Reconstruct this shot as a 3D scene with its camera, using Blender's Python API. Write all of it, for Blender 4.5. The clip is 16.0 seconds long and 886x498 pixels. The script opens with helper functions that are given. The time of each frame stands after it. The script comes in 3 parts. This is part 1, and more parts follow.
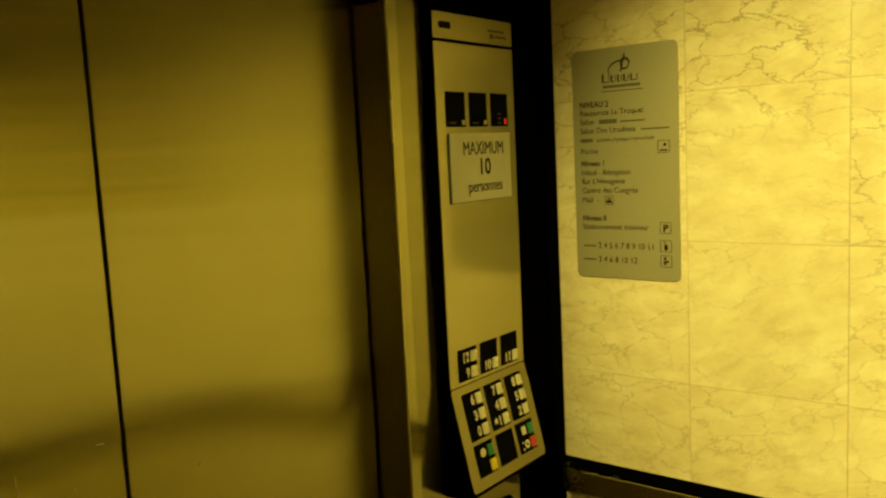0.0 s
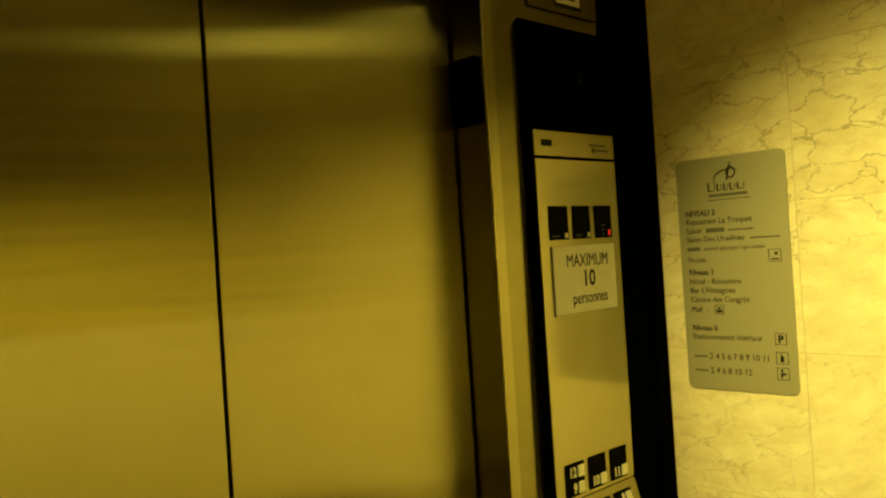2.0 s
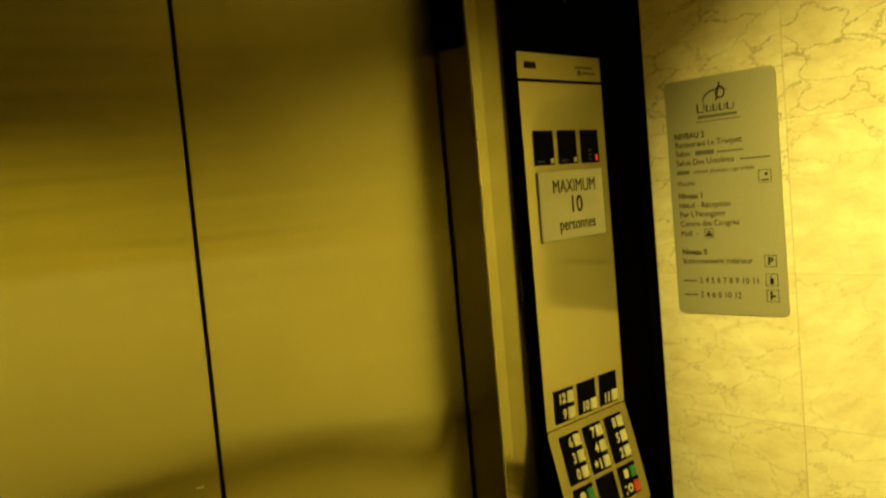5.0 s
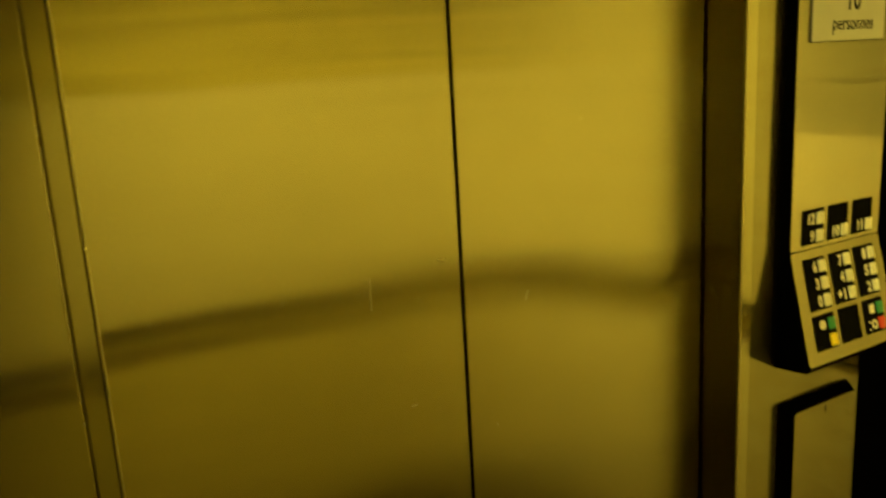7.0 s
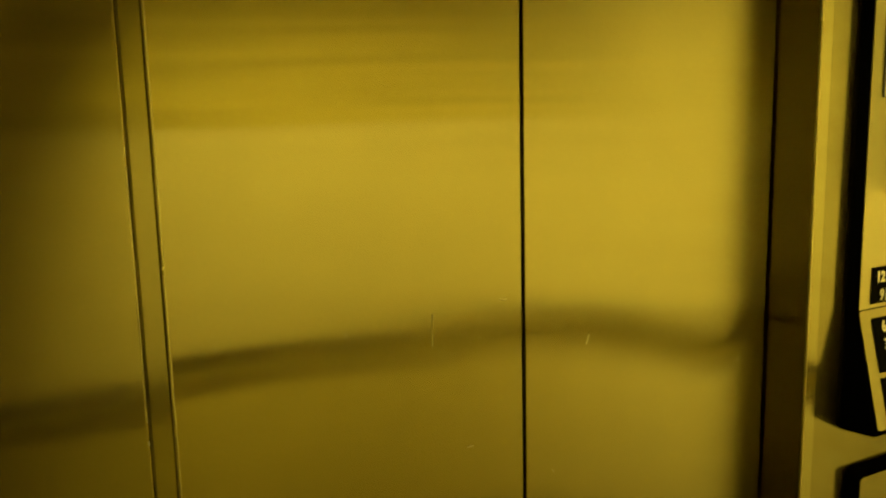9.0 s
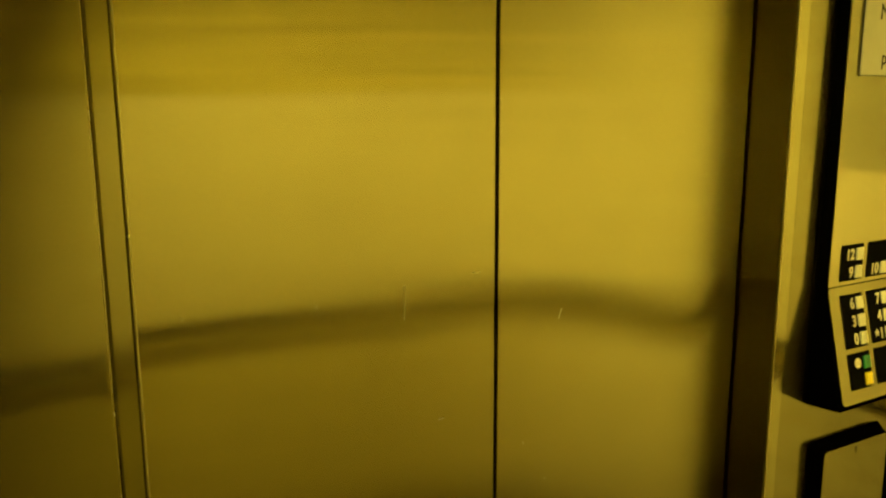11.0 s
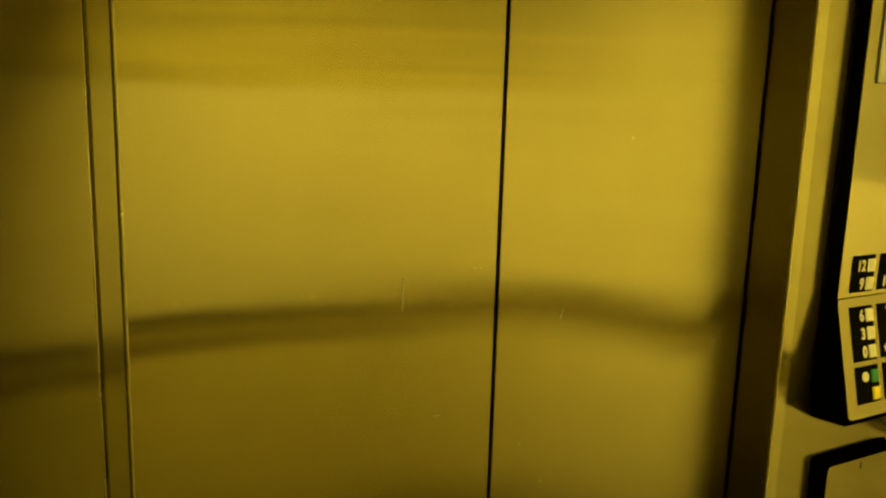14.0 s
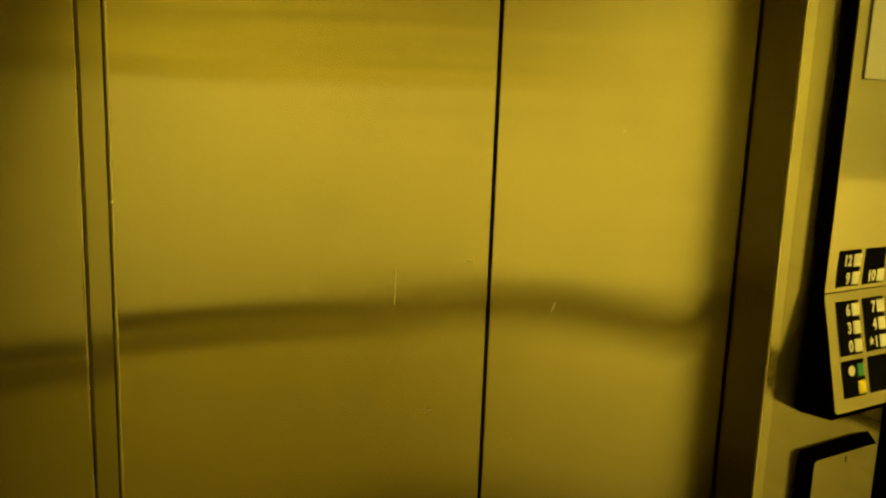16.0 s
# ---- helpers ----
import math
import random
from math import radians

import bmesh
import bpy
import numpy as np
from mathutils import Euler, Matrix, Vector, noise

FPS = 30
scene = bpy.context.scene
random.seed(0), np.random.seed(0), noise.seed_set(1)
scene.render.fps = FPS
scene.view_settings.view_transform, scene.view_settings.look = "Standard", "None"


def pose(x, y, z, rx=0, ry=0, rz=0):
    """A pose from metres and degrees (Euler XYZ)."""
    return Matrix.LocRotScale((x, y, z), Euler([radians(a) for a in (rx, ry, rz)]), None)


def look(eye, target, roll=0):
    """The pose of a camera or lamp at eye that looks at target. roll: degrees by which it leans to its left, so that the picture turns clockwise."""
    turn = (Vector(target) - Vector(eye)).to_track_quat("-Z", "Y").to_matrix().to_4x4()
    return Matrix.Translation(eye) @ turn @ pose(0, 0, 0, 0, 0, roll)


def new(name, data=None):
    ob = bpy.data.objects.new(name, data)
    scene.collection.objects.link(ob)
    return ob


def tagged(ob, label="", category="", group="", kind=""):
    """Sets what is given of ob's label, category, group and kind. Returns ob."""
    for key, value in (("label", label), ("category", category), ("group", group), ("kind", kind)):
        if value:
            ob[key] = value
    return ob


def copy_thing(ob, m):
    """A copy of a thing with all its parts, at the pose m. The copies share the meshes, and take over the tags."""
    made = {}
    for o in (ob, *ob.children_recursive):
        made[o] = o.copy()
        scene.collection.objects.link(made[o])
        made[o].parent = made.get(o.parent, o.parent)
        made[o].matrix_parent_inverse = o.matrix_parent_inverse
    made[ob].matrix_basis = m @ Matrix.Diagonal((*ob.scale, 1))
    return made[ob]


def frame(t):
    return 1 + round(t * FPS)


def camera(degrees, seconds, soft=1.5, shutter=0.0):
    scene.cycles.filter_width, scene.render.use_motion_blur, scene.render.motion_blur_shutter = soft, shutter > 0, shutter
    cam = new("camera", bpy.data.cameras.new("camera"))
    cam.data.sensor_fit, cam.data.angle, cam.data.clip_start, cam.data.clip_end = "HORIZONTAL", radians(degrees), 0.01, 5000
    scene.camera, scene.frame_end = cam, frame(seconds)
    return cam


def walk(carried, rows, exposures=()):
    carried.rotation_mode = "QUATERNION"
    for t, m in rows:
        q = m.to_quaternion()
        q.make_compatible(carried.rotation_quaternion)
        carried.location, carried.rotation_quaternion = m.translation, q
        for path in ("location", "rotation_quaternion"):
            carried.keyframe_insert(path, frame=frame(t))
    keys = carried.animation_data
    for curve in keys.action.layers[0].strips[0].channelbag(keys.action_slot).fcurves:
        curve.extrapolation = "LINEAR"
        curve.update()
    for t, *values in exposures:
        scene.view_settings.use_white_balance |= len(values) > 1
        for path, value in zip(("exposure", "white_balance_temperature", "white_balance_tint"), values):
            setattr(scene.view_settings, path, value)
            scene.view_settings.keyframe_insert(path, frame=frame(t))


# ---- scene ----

# ---------------------------------------------------------------- camera
cam = camera(57.13, 16.0, soft=2.2, shutter=0.5)
PATH = [
    (0, (-0.586, -1.062, 1.664), (0.970, 0.174, 1.430), -2.88),
    (0.5, (-0.591, -1.046, 1.678), (0.928, 0.238, 1.467), -3.05),
    (1, (-0.593, -1.035, 1.690), (0.891, 0.304, 1.622), -3.05),
    (1.5, (-0.590, -1.048, 1.694), (0.857, 0.333, 1.704), -3.14),
    (2, (-0.592, -1.091, 1.702), (0.798, 0.347, 1.712), -3.67),
    (2.5, (-0.563, -1.087, 1.696), (0.849, 0.329, 1.667), -5.05),
    (3, (-0.557, -1.073, 1.704), (0.885, 0.313, 1.668), -6.05),
    (5.5, (-0.556, -1.093, 1.650), (0.786, 0.371, 1.413), -4.87),
    (6, (-0.550, -1.060, 1.611), (0.753, 0.406, 1.216), -4.85),
    (6.5, (-0.578, -1.000, 1.581), (0.611, 0.549, 1.149), -3.93),
    (7, (-0.618, -0.990, 1.558), (0.379, 0.688, 1.125), -3.32),
    (7.5, (-0.636, -0.978, 1.557), (0.337, 0.737, 1.221), -2.48),
    (8, (-0.643, -0.968, 1.552), (0.342, 0.744, 1.235), -2.04),
    (8.5, (-0.654, -0.965, 1.542), (0.305, 0.763, 1.232), -1.68),
    (9, (-0.649, -0.973, 1.542), (0.279, 0.771, 1.233), -1.37),
    (11.5, (-0.636, -0.966, 1.535), (0.347, 0.734, 1.156), -0.05),
    (12, (-0.615, -0.977, 1.530), (0.363, 0.730, 1.170), 0.17),
    (12.5, (-0.639, -0.961, 1.523), (0.320, 0.762, 1.188), 0.19),
    (13, (-0.641, -0.953, 1.520), (0.287, 0.777, 1.140), 0.56),
    (13.5, (-0.624, -0.958, 1.529), (0.317, 0.767, 1.152), 1.29),
    (14, (-0.620, -0.961, 1.522), (0.328, 0.761, 1.156), 1.66),
    (14.5, (-0.627, -0.960, 1.508), (0.358, 0.745, 1.157), 1.83),
    (15, (-0.617, -0.960, 1.515), (0.356, 0.747, 1.135), 2.26),
    (15.5, (-0.616, -0.962, 1.520), (0.348, 0.751, 1.147), 2.37),
    (16, (-0.635, -0.942, 1.507), (0.365, 0.752, 1.146), 2.07),
]
walk(cam, [(t, look(eye, target, roll)) for t, eye, target, roll in PATH],
     [(0.0, -0.90), (1.5, -0.69), (3.0, -0.63), (5.5, -0.52), (6.0, -0.46), (6.5, -0.44), (7.0, -0.34), (7.4, -0.13), (16.0, -0.10)])

# ---------------------------------------------------------------- plan of the car, in metres
# door plane y = 0, seam x = 0, floor z = 0; the car lies at y < 0
HALF = 1.034            # side walls
REAR = -1.33            # rear wall
RET = -0.08             # inner face of the front returns
JAMB = 0.517            # door opening, half
TOP = 2.42              # ceiling
EDGE = -0.115           # where the marble of the side walls begins
STRIP_LO, STRIP_HI = 0.848, 0.940   # black recess behind the handrail

# ---------------------------------------------------------------- light
world = bpy.data.worlds.new("world")
scene.world = world
world.use_nodes = True
world.node_tree.nodes["Background"].inputs[0].default_value = (0, 0, 0, 1)
world.node_tree.nodes["Background"].inputs[1].default_value = 0.0
LAMP_COLOR = (1.0, 0.853, 0.19)
LAMP_WATTS = [540.0, 365.0]
LAMP_CONES = [54.0, 75.0]
# unseen, assumed downlights: ceiling-panel place, and the wall each is aimed to brighten
DOWNLIGHTS = [((-0.60, -0.55), (HALF, -0.76, 1.34)), ((-0.40, -0.48), (0.30, REAR, 0.88))]
ISLAND = 2.33           # underside of the dropped ceiling panel

# ---------------------------------------------------------------- materials
def material(name):
    m = bpy.data.materials.new(name)
    m.use_nodes = True
    nt = m.node_tree
    return m, nt, nt.nodes["Principled BSDF"]


def node(nt, kind, **values):
    n = nt.nodes.new(kind)
    for key, value in values.items():
        n.inputs[key].default_value = value
    return n


def ramp(nt, source, stops):
    r = nt.nodes.new("ShaderNodeValToRGB")
    e = r.color_ramp.elements
    while len(e) < len(stops):
        e.new(0.5)
    for k, (p, c) in zip(e, stops):
        k.position, k.color = p, (*c, 1) if len(c) == 3 else c
    nt.links.new(source, r.inputs[0])
    return r.outputs[0]


def grey(v):
    return (v, v, v)


def plain(name, color, rough=0.5, metal=0.0, spec=0.5, spread=0.12, scale=30.0):
    """Paint or plastic with slight mottling, and a little uneven gloss."""
    m, nt, b = material(name)
    tc = nt.nodes.new("ShaderNodeTexCoord")
    n = node(nt, "ShaderNodeTexNoise", Scale=scale, Detail=4.0)
    nt.links.new(tc.outputs["Object"], n.inputs["Vector"])
    lo, hi = [c * (1 - spread) for c in color], [min(1, c * (1 + spread)) for c in color]
    nt.links.new(ramp(nt, n.outputs["Fac"], [(0.3, lo), (0.7, hi)]), b.inputs["Base Color"])
    nt.links.new(ramp(nt, n.outputs["Fac"], [(0.3, grey(max(0, rough - 0.06))), (0.7, grey(rough + 0.06))]), b.inputs["Roughness"])
    b.inputs["Metallic"].default_value = metal
    b.inputs["Specular IOR Level"].default_value = spec
    return m


def steel(name, color, rough=0.2, aniso=0.75, wave=0.0, haze=0.0, smear=0.0):
    """Brushed steel with vertical grain: reflections smear sideways and stay crisp up and down."""
    m, nt, b = material(name)
    L = nt.links.new
    geo = nt.nodes.new("ShaderNodeNewGeometry")
    tan = nt.nodes.new("ShaderNodeVectorMath")
    tan.operation = "CROSS_PRODUCT"
    tan.inputs[1].default_value = (0, 0, 1)
    L(geo.outputs["Normal"], tan.inputs[0])
    L(tan.outputs[0], b.inputs["Tangent"])
    tc = nt.nodes.new("ShaderNodeTexCoord")
    mp = nt.nodes.new("ShaderNodeMapping")
    mp.inputs["Scale"].default_value = (420, 420, 3.0)
    L(tc.outputs["Object"], mp.inputs["Vector"])
    grain = node(nt, "ShaderNodeTexNoise", Scale=1.0, Detail=3.0)
    L(mp.outputs[0], grain.inputs["Vector"])
    wear = node(nt, "ShaderNodeTexNoise", Scale=3.5, Detail=6.0, Roughness=0.6)
    L(tc.outputs["Object"], wear.inputs["Vector"])
    mix = nt.nodes.new("ShaderNodeMix")
    mix.data_type = "RGBA"
    mix.blend_type = "MULTIPLY"
    mix.inputs["Factor"].default_value = 1.0
    L(ramp(nt, grain.outputs["Fac"], [(0.3, [c * 0.975 for c in color]), (0.7, color)]), mix.inputs["A"])
    L(ramp(nt, wear.outputs["Fac"], [(0.35, grey(0.93)), (0.65, grey(1.0))]), mix.inputs["B"])
    L(mix.outputs["Result"], b.inputs["Base Color"])
    L(ramp(nt, wear.outputs["Fac"], [(0.3, grey(rough * 0.9)), (0.7, grey(rough * 1.15))]), b.inputs["Roughness"])
    b.inputs["Metallic"].default_value = 1.0
    b.inputs["Anisotropic"].default_value = aniso
    bow = node(nt, "ShaderNodeTexNoise", Scale=2.2, Detail=1.0)
    L(tc.outputs["Object"], bow.inputs["Vector"])
    b1 = node(nt, "ShaderNodeBump", Strength=1.0, Distance=0.0035 * wave)
    L(bow.outputs["Fac"], b1.inputs["Height"])
    b2 = node(nt, "ShaderNodeBump", Strength=0.06, Distance=0.0004)
    L(grain.outputs["Fac"], b2.inputs["Height"])
    L(b1.outputs["Normal"], b2.inputs["Normal"])
    L(b2.outputs["Normal"], b.inputs["Normal"])
    face = b
    if smear:
        # hairline brushing spreads reflections sideways far more than up and down
        face = nt.nodes.new("ShaderNodeBsdfAnisotropic")
        face.inputs["Roughness"].default_value = rough
        face.inputs["Anisotropy"].default_value = -smear
        L(mix.outputs["Result"], face.inputs["Color"])
        L(tan.outputs[0], face.inputs["Tangent"])
        L(b2.outputs["Normal"], face.inputs["Normal"])
        L(face.outputs[0], nt.nodes["Material Output"].inputs["Surface"])
    if haze:
        h = nt.nodes.new("ShaderNodeBsdfPrincipled")
        h.inputs["Metallic"].default_value = 1.0
        h.inputs["Roughness"].default_value = 0.5
        L(mix.outputs["Result"], h.inputs["Base Color"])
        both = nt.nodes.new("ShaderNodeMixShader")
        both.inputs[0].default_value = haze
        L(face.outputs[0], both.inputs[1])
        L(h.outputs[0], both.inputs[2])
        L(both.outputs[0], nt.nodes["Material Output"].inputs["Surface"])
    return m


def laminate(name, color, rough, low=0.42, high=1.5):
    """Bronze-toned laminate with long level grain."""
    m, nt, b = material(name)
    L = nt.links.new
    tc = nt.nodes.new("ShaderNodeTexCoord")
    mp = nt.nodes.new("ShaderNodeMapping")
    mp.inputs["Scale"].default_value = (1.0, 1.3, 34.0)
    L(tc.outputs["Object"], mp.inputs["Vector"])
    n1 = node(nt, "ShaderNodeTexNoise", Scale=1.0, Detail=5.0, Roughness=0.7)
    L(mp.outputs[0], n1.inputs["Vector"])
    L(ramp(nt, n1.outputs["Fac"], [(0.33, [c * low for c in color]), (0.5, color), (0.68, [min(1, c * high) for c in color])]), b.inputs["Base Color"])
    L(ramp(nt, n1.outputs["Fac"], [(0.3, grey(rough - 0.08)), (0.7, grey(rough + 0.08))]), b.inputs["Roughness"])
    b.inputs["Specular IOR Level"].default_value = 0.4
    return m


def marble_material():
    """Polished cream limestone marble: cloudy patches and thin brown veins, different on each tile."""
    m, nt, b = material("cream_marble")
    L = nt.links.new
    tc = nt.nodes.new("ShaderNodeTexCoord")
    info = nt.nodes.new("ShaderNodeObjectInfo")
    comb = nt.nodes.new("ShaderNodeCombineXYZ")
    mul = nt.nodes.new("ShaderNodeMath")
    mul.operation = "MULTIPLY"
    mul.inputs[1].default_value = 37.0
    L(info.outputs["Random"], mul.inputs[0])
    for k in ("X", "Y", "Z"):
        L(mul.outputs[0], comb.inputs[k])
    add = nt.nodes.new("ShaderNodeVectorMath")
    L(tc.outputs["Object"], add.inputs[0])
    L(comb.outputs[0], add.inputs[1])
    # bedding direction differs a little from tile to tile
    ang = node(nt, "ShaderNodeMath")
    ang.operation = "MULTIPLY_ADD"
    L(info.outputs["Random"], ang.inputs[0])
    ang.inputs[1].default_value, ang.inputs[2].default_value = -0.60, 0.12
    rot = nt.nodes.new("ShaderNodeVectorRotate")
    rot.rotation_type = "X_AXIS"
    L(add.outputs[0], rot.inputs["Vector"])
    L(ang.outputs[0], rot.inputs["Angle"])
    tilt = nt.nodes.new("ShaderNodeMapping")
    tilt.inputs["Scale"].default_value = (1.0, 0.72, 1.38)
    L(rot.outputs[0], tilt.inputs["Vector"])

    def warp(scale, amount, detail):
        wn = node(nt, "ShaderNodeTexNoise", Scale=scale, Detail=detail, Roughness=0.65)
        L(tilt.outputs[0], wn.inputs["Vector"])
        sc = nt.nodes.new("ShaderNodeVectorMath")
        sc.operation = "SCALE"
        sc.inputs["Scale"].default_value = amount
        L(wn.outputs["Color"], sc.inputs[0])
        wp = nt.nodes.new("ShaderNodeVectorMath")
        L(tilt.outputs[0], wp.inputs[0])
        L(sc.outputs[0], wp.inputs[1])
        return wp.outputs[0]

    def veins(vector, scale, width, keep_scale, lo, hi):
        vor = node(nt, "ShaderNodeTexVoronoi", Scale=scale)
        vor.feature = "DISTANCE_TO_EDGE"
        L(vector, vor.inputs["Vector"])
        v = ramp(nt, vor.outputs["Distance"], [(0.0, grey(1.0)), (width * 0.35, grey(0.62)), (width, grey(0.0))])
        kn = node(nt, "ShaderNodeTexNoise", Scale=keep_scale, Detail=3.0)
        L(add.outputs[0], kn.inputs["Vector"])
        k = ramp(nt, kn.outputs["Fac"], [(lo, grey(0.0)), (hi, grey(1.0))])
        mu = nt.nodes.new("ShaderNodeMath")
        mu.operation = "MULTIPLY"
        L(v, mu.inputs[0])
        L(k, mu.inputs[1])
        return mu.outputs[0]

    def blend(factor, amount, a, color):
        f = nt.nodes.new("ShaderNodeMath")
        f.operation = "MULTIPLY"
        f.inputs[1].default_value = amount
        L(factor, f.inputs[0])
        mx = nt.nodes.new("ShaderNodeMix")
        mx.data_type = "RGBA"
        L(f.outputs[0], mx.inputs["Factor"])
        L(a, mx.inputs["A"])
        mx.inputs["B"].default_value = (*color, 1)
        return mx.outputs["Result"]

    near, coarse = warp(30.0, 0.035, 6.0), warp(11.0, 0.13, 8.0)
    bold = veins(coarse, 12.0, 0.027, 5.0, 0.34, 0.54)
    fine = veins(near, 30.0, 0.055, 13.0, 0.40, 0.60)
    # the upper courses come from a strongly veined slab, the lower ones show little
    sep = nt.nodes.new("ShaderNodeSeparateXYZ")
    L(info.outputs["Location"], sep.inputs[0])
    row = nt.nodes.new("ShaderNodeMapRange")
    row.inputs["From Min"].default_value, row.inputs["From Max"].default_value = 1.30, 1.90
    row.inputs["To Min"].default_value, row.inputs["To Max"].default_value = 0.55, 1.0
    L(sep.outputs["Z"], row.inputs["Value"])
    vary = row.outputs["Result"]
    # long wavy veins that follow the bedding
    wv = node(nt, "ShaderNodeTexWave", **{"Scale": 5.2, "Distortion": 10.0, "Detail": 4.0, "Detail Scale": 2.6, "Detail Roughness": 0.62})
    wv.bands_direction = "Z"
    L(tilt.outputs[0], wv.inputs["Vector"])
    wr = ramp(nt, wv.outputs["Fac"], [(0.945, grey(0.0)), (0.985, grey(0.45)), (1.0, grey(1.0))])
    kn = node(nt, "ShaderNodeTexNoise", Scale=9.0, Detail=3.0)
    L(add.outputs[0], kn.inputs["Vector"])
    wm = nt.nodes.new("ShaderNodeMath")
    wm.operation = "MULTIPLY"
    L(wr, wm.inputs[0])
    L(ramp(nt, kn.outputs["Fac"], [(0.38, grey(0.0)), (0.56, grey(1.0))]), wm.inputs[1])
    cl = node(nt, "ShaderNodeTexNoise", Scale=16.0, Detail=8.0, Roughness=0.6)
    L(near, cl.inputs["Vector"])
    base = ramp(nt, cl.outputs["Fac"], [(0.30, (0.66, 0.555, 0.325)), (0.45, (0.735, 0.635, 0.395)), (0.56, (0.77, 0.68, 0.435)), (0.70, (0.82, 0.745, 0.515))])
    # pale pebbly patches
    pv = node(nt, "ShaderNodeTexVoronoi", Scale=15.0, Randomness=1.0)
    L(coarse, pv.inputs["Vector"])
    pebble = ramp(nt, pv.outputs["Distance"], [(0.10, grey(1.0)), (0.40, grey(0.0))])
    c1 = blend(pebble, 0.60, base, (0.85, 0.775, 0.55))
    wk = nt.nodes.new("ShaderNodeMath")
    wk.operation = "MULTIPLY"
    L(wm.outputs[0], wk.inputs[0])
    L(vary, wk.inputs[1])
    c2 = blend(wk.outputs[0], 0.18, blend(fine, 0.16, c1, (0.44, 0.33, 0.15)), (0.34, 0.24, 0.095))
    vm = nt.nodes.new("ShaderNodeMath")
    vm.operation = "MULTIPLY"
    L(bold, vm.inputs[0])
    L(vary, vm.inputs[1])
    c3 = blend(vm.outputs[0], 0.72, c2, (0.20, 0.135, 0.05))
    vk = bold
    L(c3, b.inputs["Base Color"])
    L(ramp(nt, cl.outputs["Fac"], [(0.3, grey(0.10)), (0.7, grey(0.2))]), b.inputs["Roughness"])
    b.inputs["Specular IOR Level"].default_value = 0.45
    bump = node(nt, "ShaderNodeBump", Strength=0.10, Distance=0.0005)
    L(vk, bump.inputs["Height"])
    bump.invert = True
    L(bump.outputs["Normal"], b.inputs["Normal"])
    return m


def glow(name, color, strength):
    m, nt, b = material(name)
    b.inputs["Base Color"].default_value = (*color, 1)
    b.inputs["Emission Color"].default_value = (*color, 1)
    b.inputs["Emission Strength"].default_value = strength
    b.inputs["Roughness"].default_value = 0.3
    b.inputs["Specular IOR Level"].default_value = 0.0
    return m


MARBLE = marble_material()
DOOR_STEEL = steel("brushed_door_steel", (0.41, 0.38, 0.170), 0.165, 0.96, 0.5, 0.03, 0.82)
STEEL = steel("brushed_jamb_steel", (0.27, 0.248, 0.10), 0.15, 0.6, 0.12, 0.04)
FACE_STEEL = steel("satin_panel_steel", (0.50, 0.46, 0.235), 0.11, 0.5, 0.10, 0.42)
HIGHLIGHT_STEEL = steel("jamb_highlight_steel", (0.62, 0.57, 0.27), 0.25, 0.3, 0.0, 0.45)
# Darker in colour than the face plate's steel, for the tilted keypad.
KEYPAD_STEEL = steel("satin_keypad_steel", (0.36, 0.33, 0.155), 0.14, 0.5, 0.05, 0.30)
RETURN_STEEL = steel("brushed_return_steel", (0.295, 0.27, 0.11), 0.11, 0.5, 0.10, 0.16)
# Lighter copy of the jamb steel, the front face's brightness in its colour.
LIT_JAMB_STEEL = steel("lit_jamb_steel", (0.37, 0.34, 0.145), 0.14, 0.5, 0.05, 0.12)
RAIL_STEEL = steel("brushed_rail_steel", (0.66, 0.60, 0.29), 0.26, 0.6, 0.0)
PLATE = plain("satin_grey_metal", (0.39, 0.362, 0.24), 0.34, 0.35, 0.4, 0.05, 300.0)
SCRATCH = plain("worn_steel", (0.50, 0.46, 0.23), 0.42, 0.85, 0.3)
BLACK = plain("black_paint", (0.0015, 0.0015, 0.0015), 0.75, 0.0, 0.0)
RUBBER = plain("black_rubber", (0.008, 0.008, 0.008), 0.8, 0.0, 0.1)
GLASS_BLACK = plain("black_display_glass", (0.001, 0.001, 0.001), 0.35, 0.0, 0.0)
WINDOW = plain("dark_plastic", (0.006, 0.006, 0.005), 0.55, 0.0, 0.0)
WHITE = plain("white_plastic", (0.80, 0.78, 0.62), 0.45, 0.0, 0.4, 0.05)
CARD = plain("white_card", (0.56, 0.55, 0.45), 0.55, 0.0, 0.3, 0.04)
INK = plain("dark_ink", (0.014, 0.013, 0.012), 0.7, 0.0, 0.05)
GREYINK = plain("grey_ink", (0.06, 0.058, 0.05), 0.7, 0.0, 0.05)
PALEINK = plain("pale_ink", (0.13, 0.125, 0.095), 0.7, 0.0, 0.05)
GREEN = plain("green_plastic", (0.015, 0.24, 0.08), 0.4)
RED = plain("red_plastic", (0.62, 0.05, 0.025), 0.4)
YELLOW = plain("yellow_plastic", (0.95, 0.74, 0.03), 0.4)
RED_GLOW = glow("red_led", (0.8, 0.04, 0.02), 0.6)
GREEN_GLOW = glow("green_led", (0.003, 0.03, 0.012), 0.03)
LAMP_GLOW = glow("lamp_lens", LAMP_COLOR, 14.0)
DIFFUSER = glow("ceiling_diffuser", LAMP_COLOR, 1.7)
CEIL = plain("ceiling_paint", (0.62, 0.58, 0.47), 0.6)
ISLE = plain("dark_bronze_panel", (0.05, 0.04, 0.022), 0.4, 0.6)
FLOOR = plain("brown_stone_floor", (0.14, 0.10, 0.06), 0.35, 0.0, 0.5, 0.4, 9.0)
PANEL = laminate("bronze_laminate", (0.565, 0.468, 0.15), 0.45)
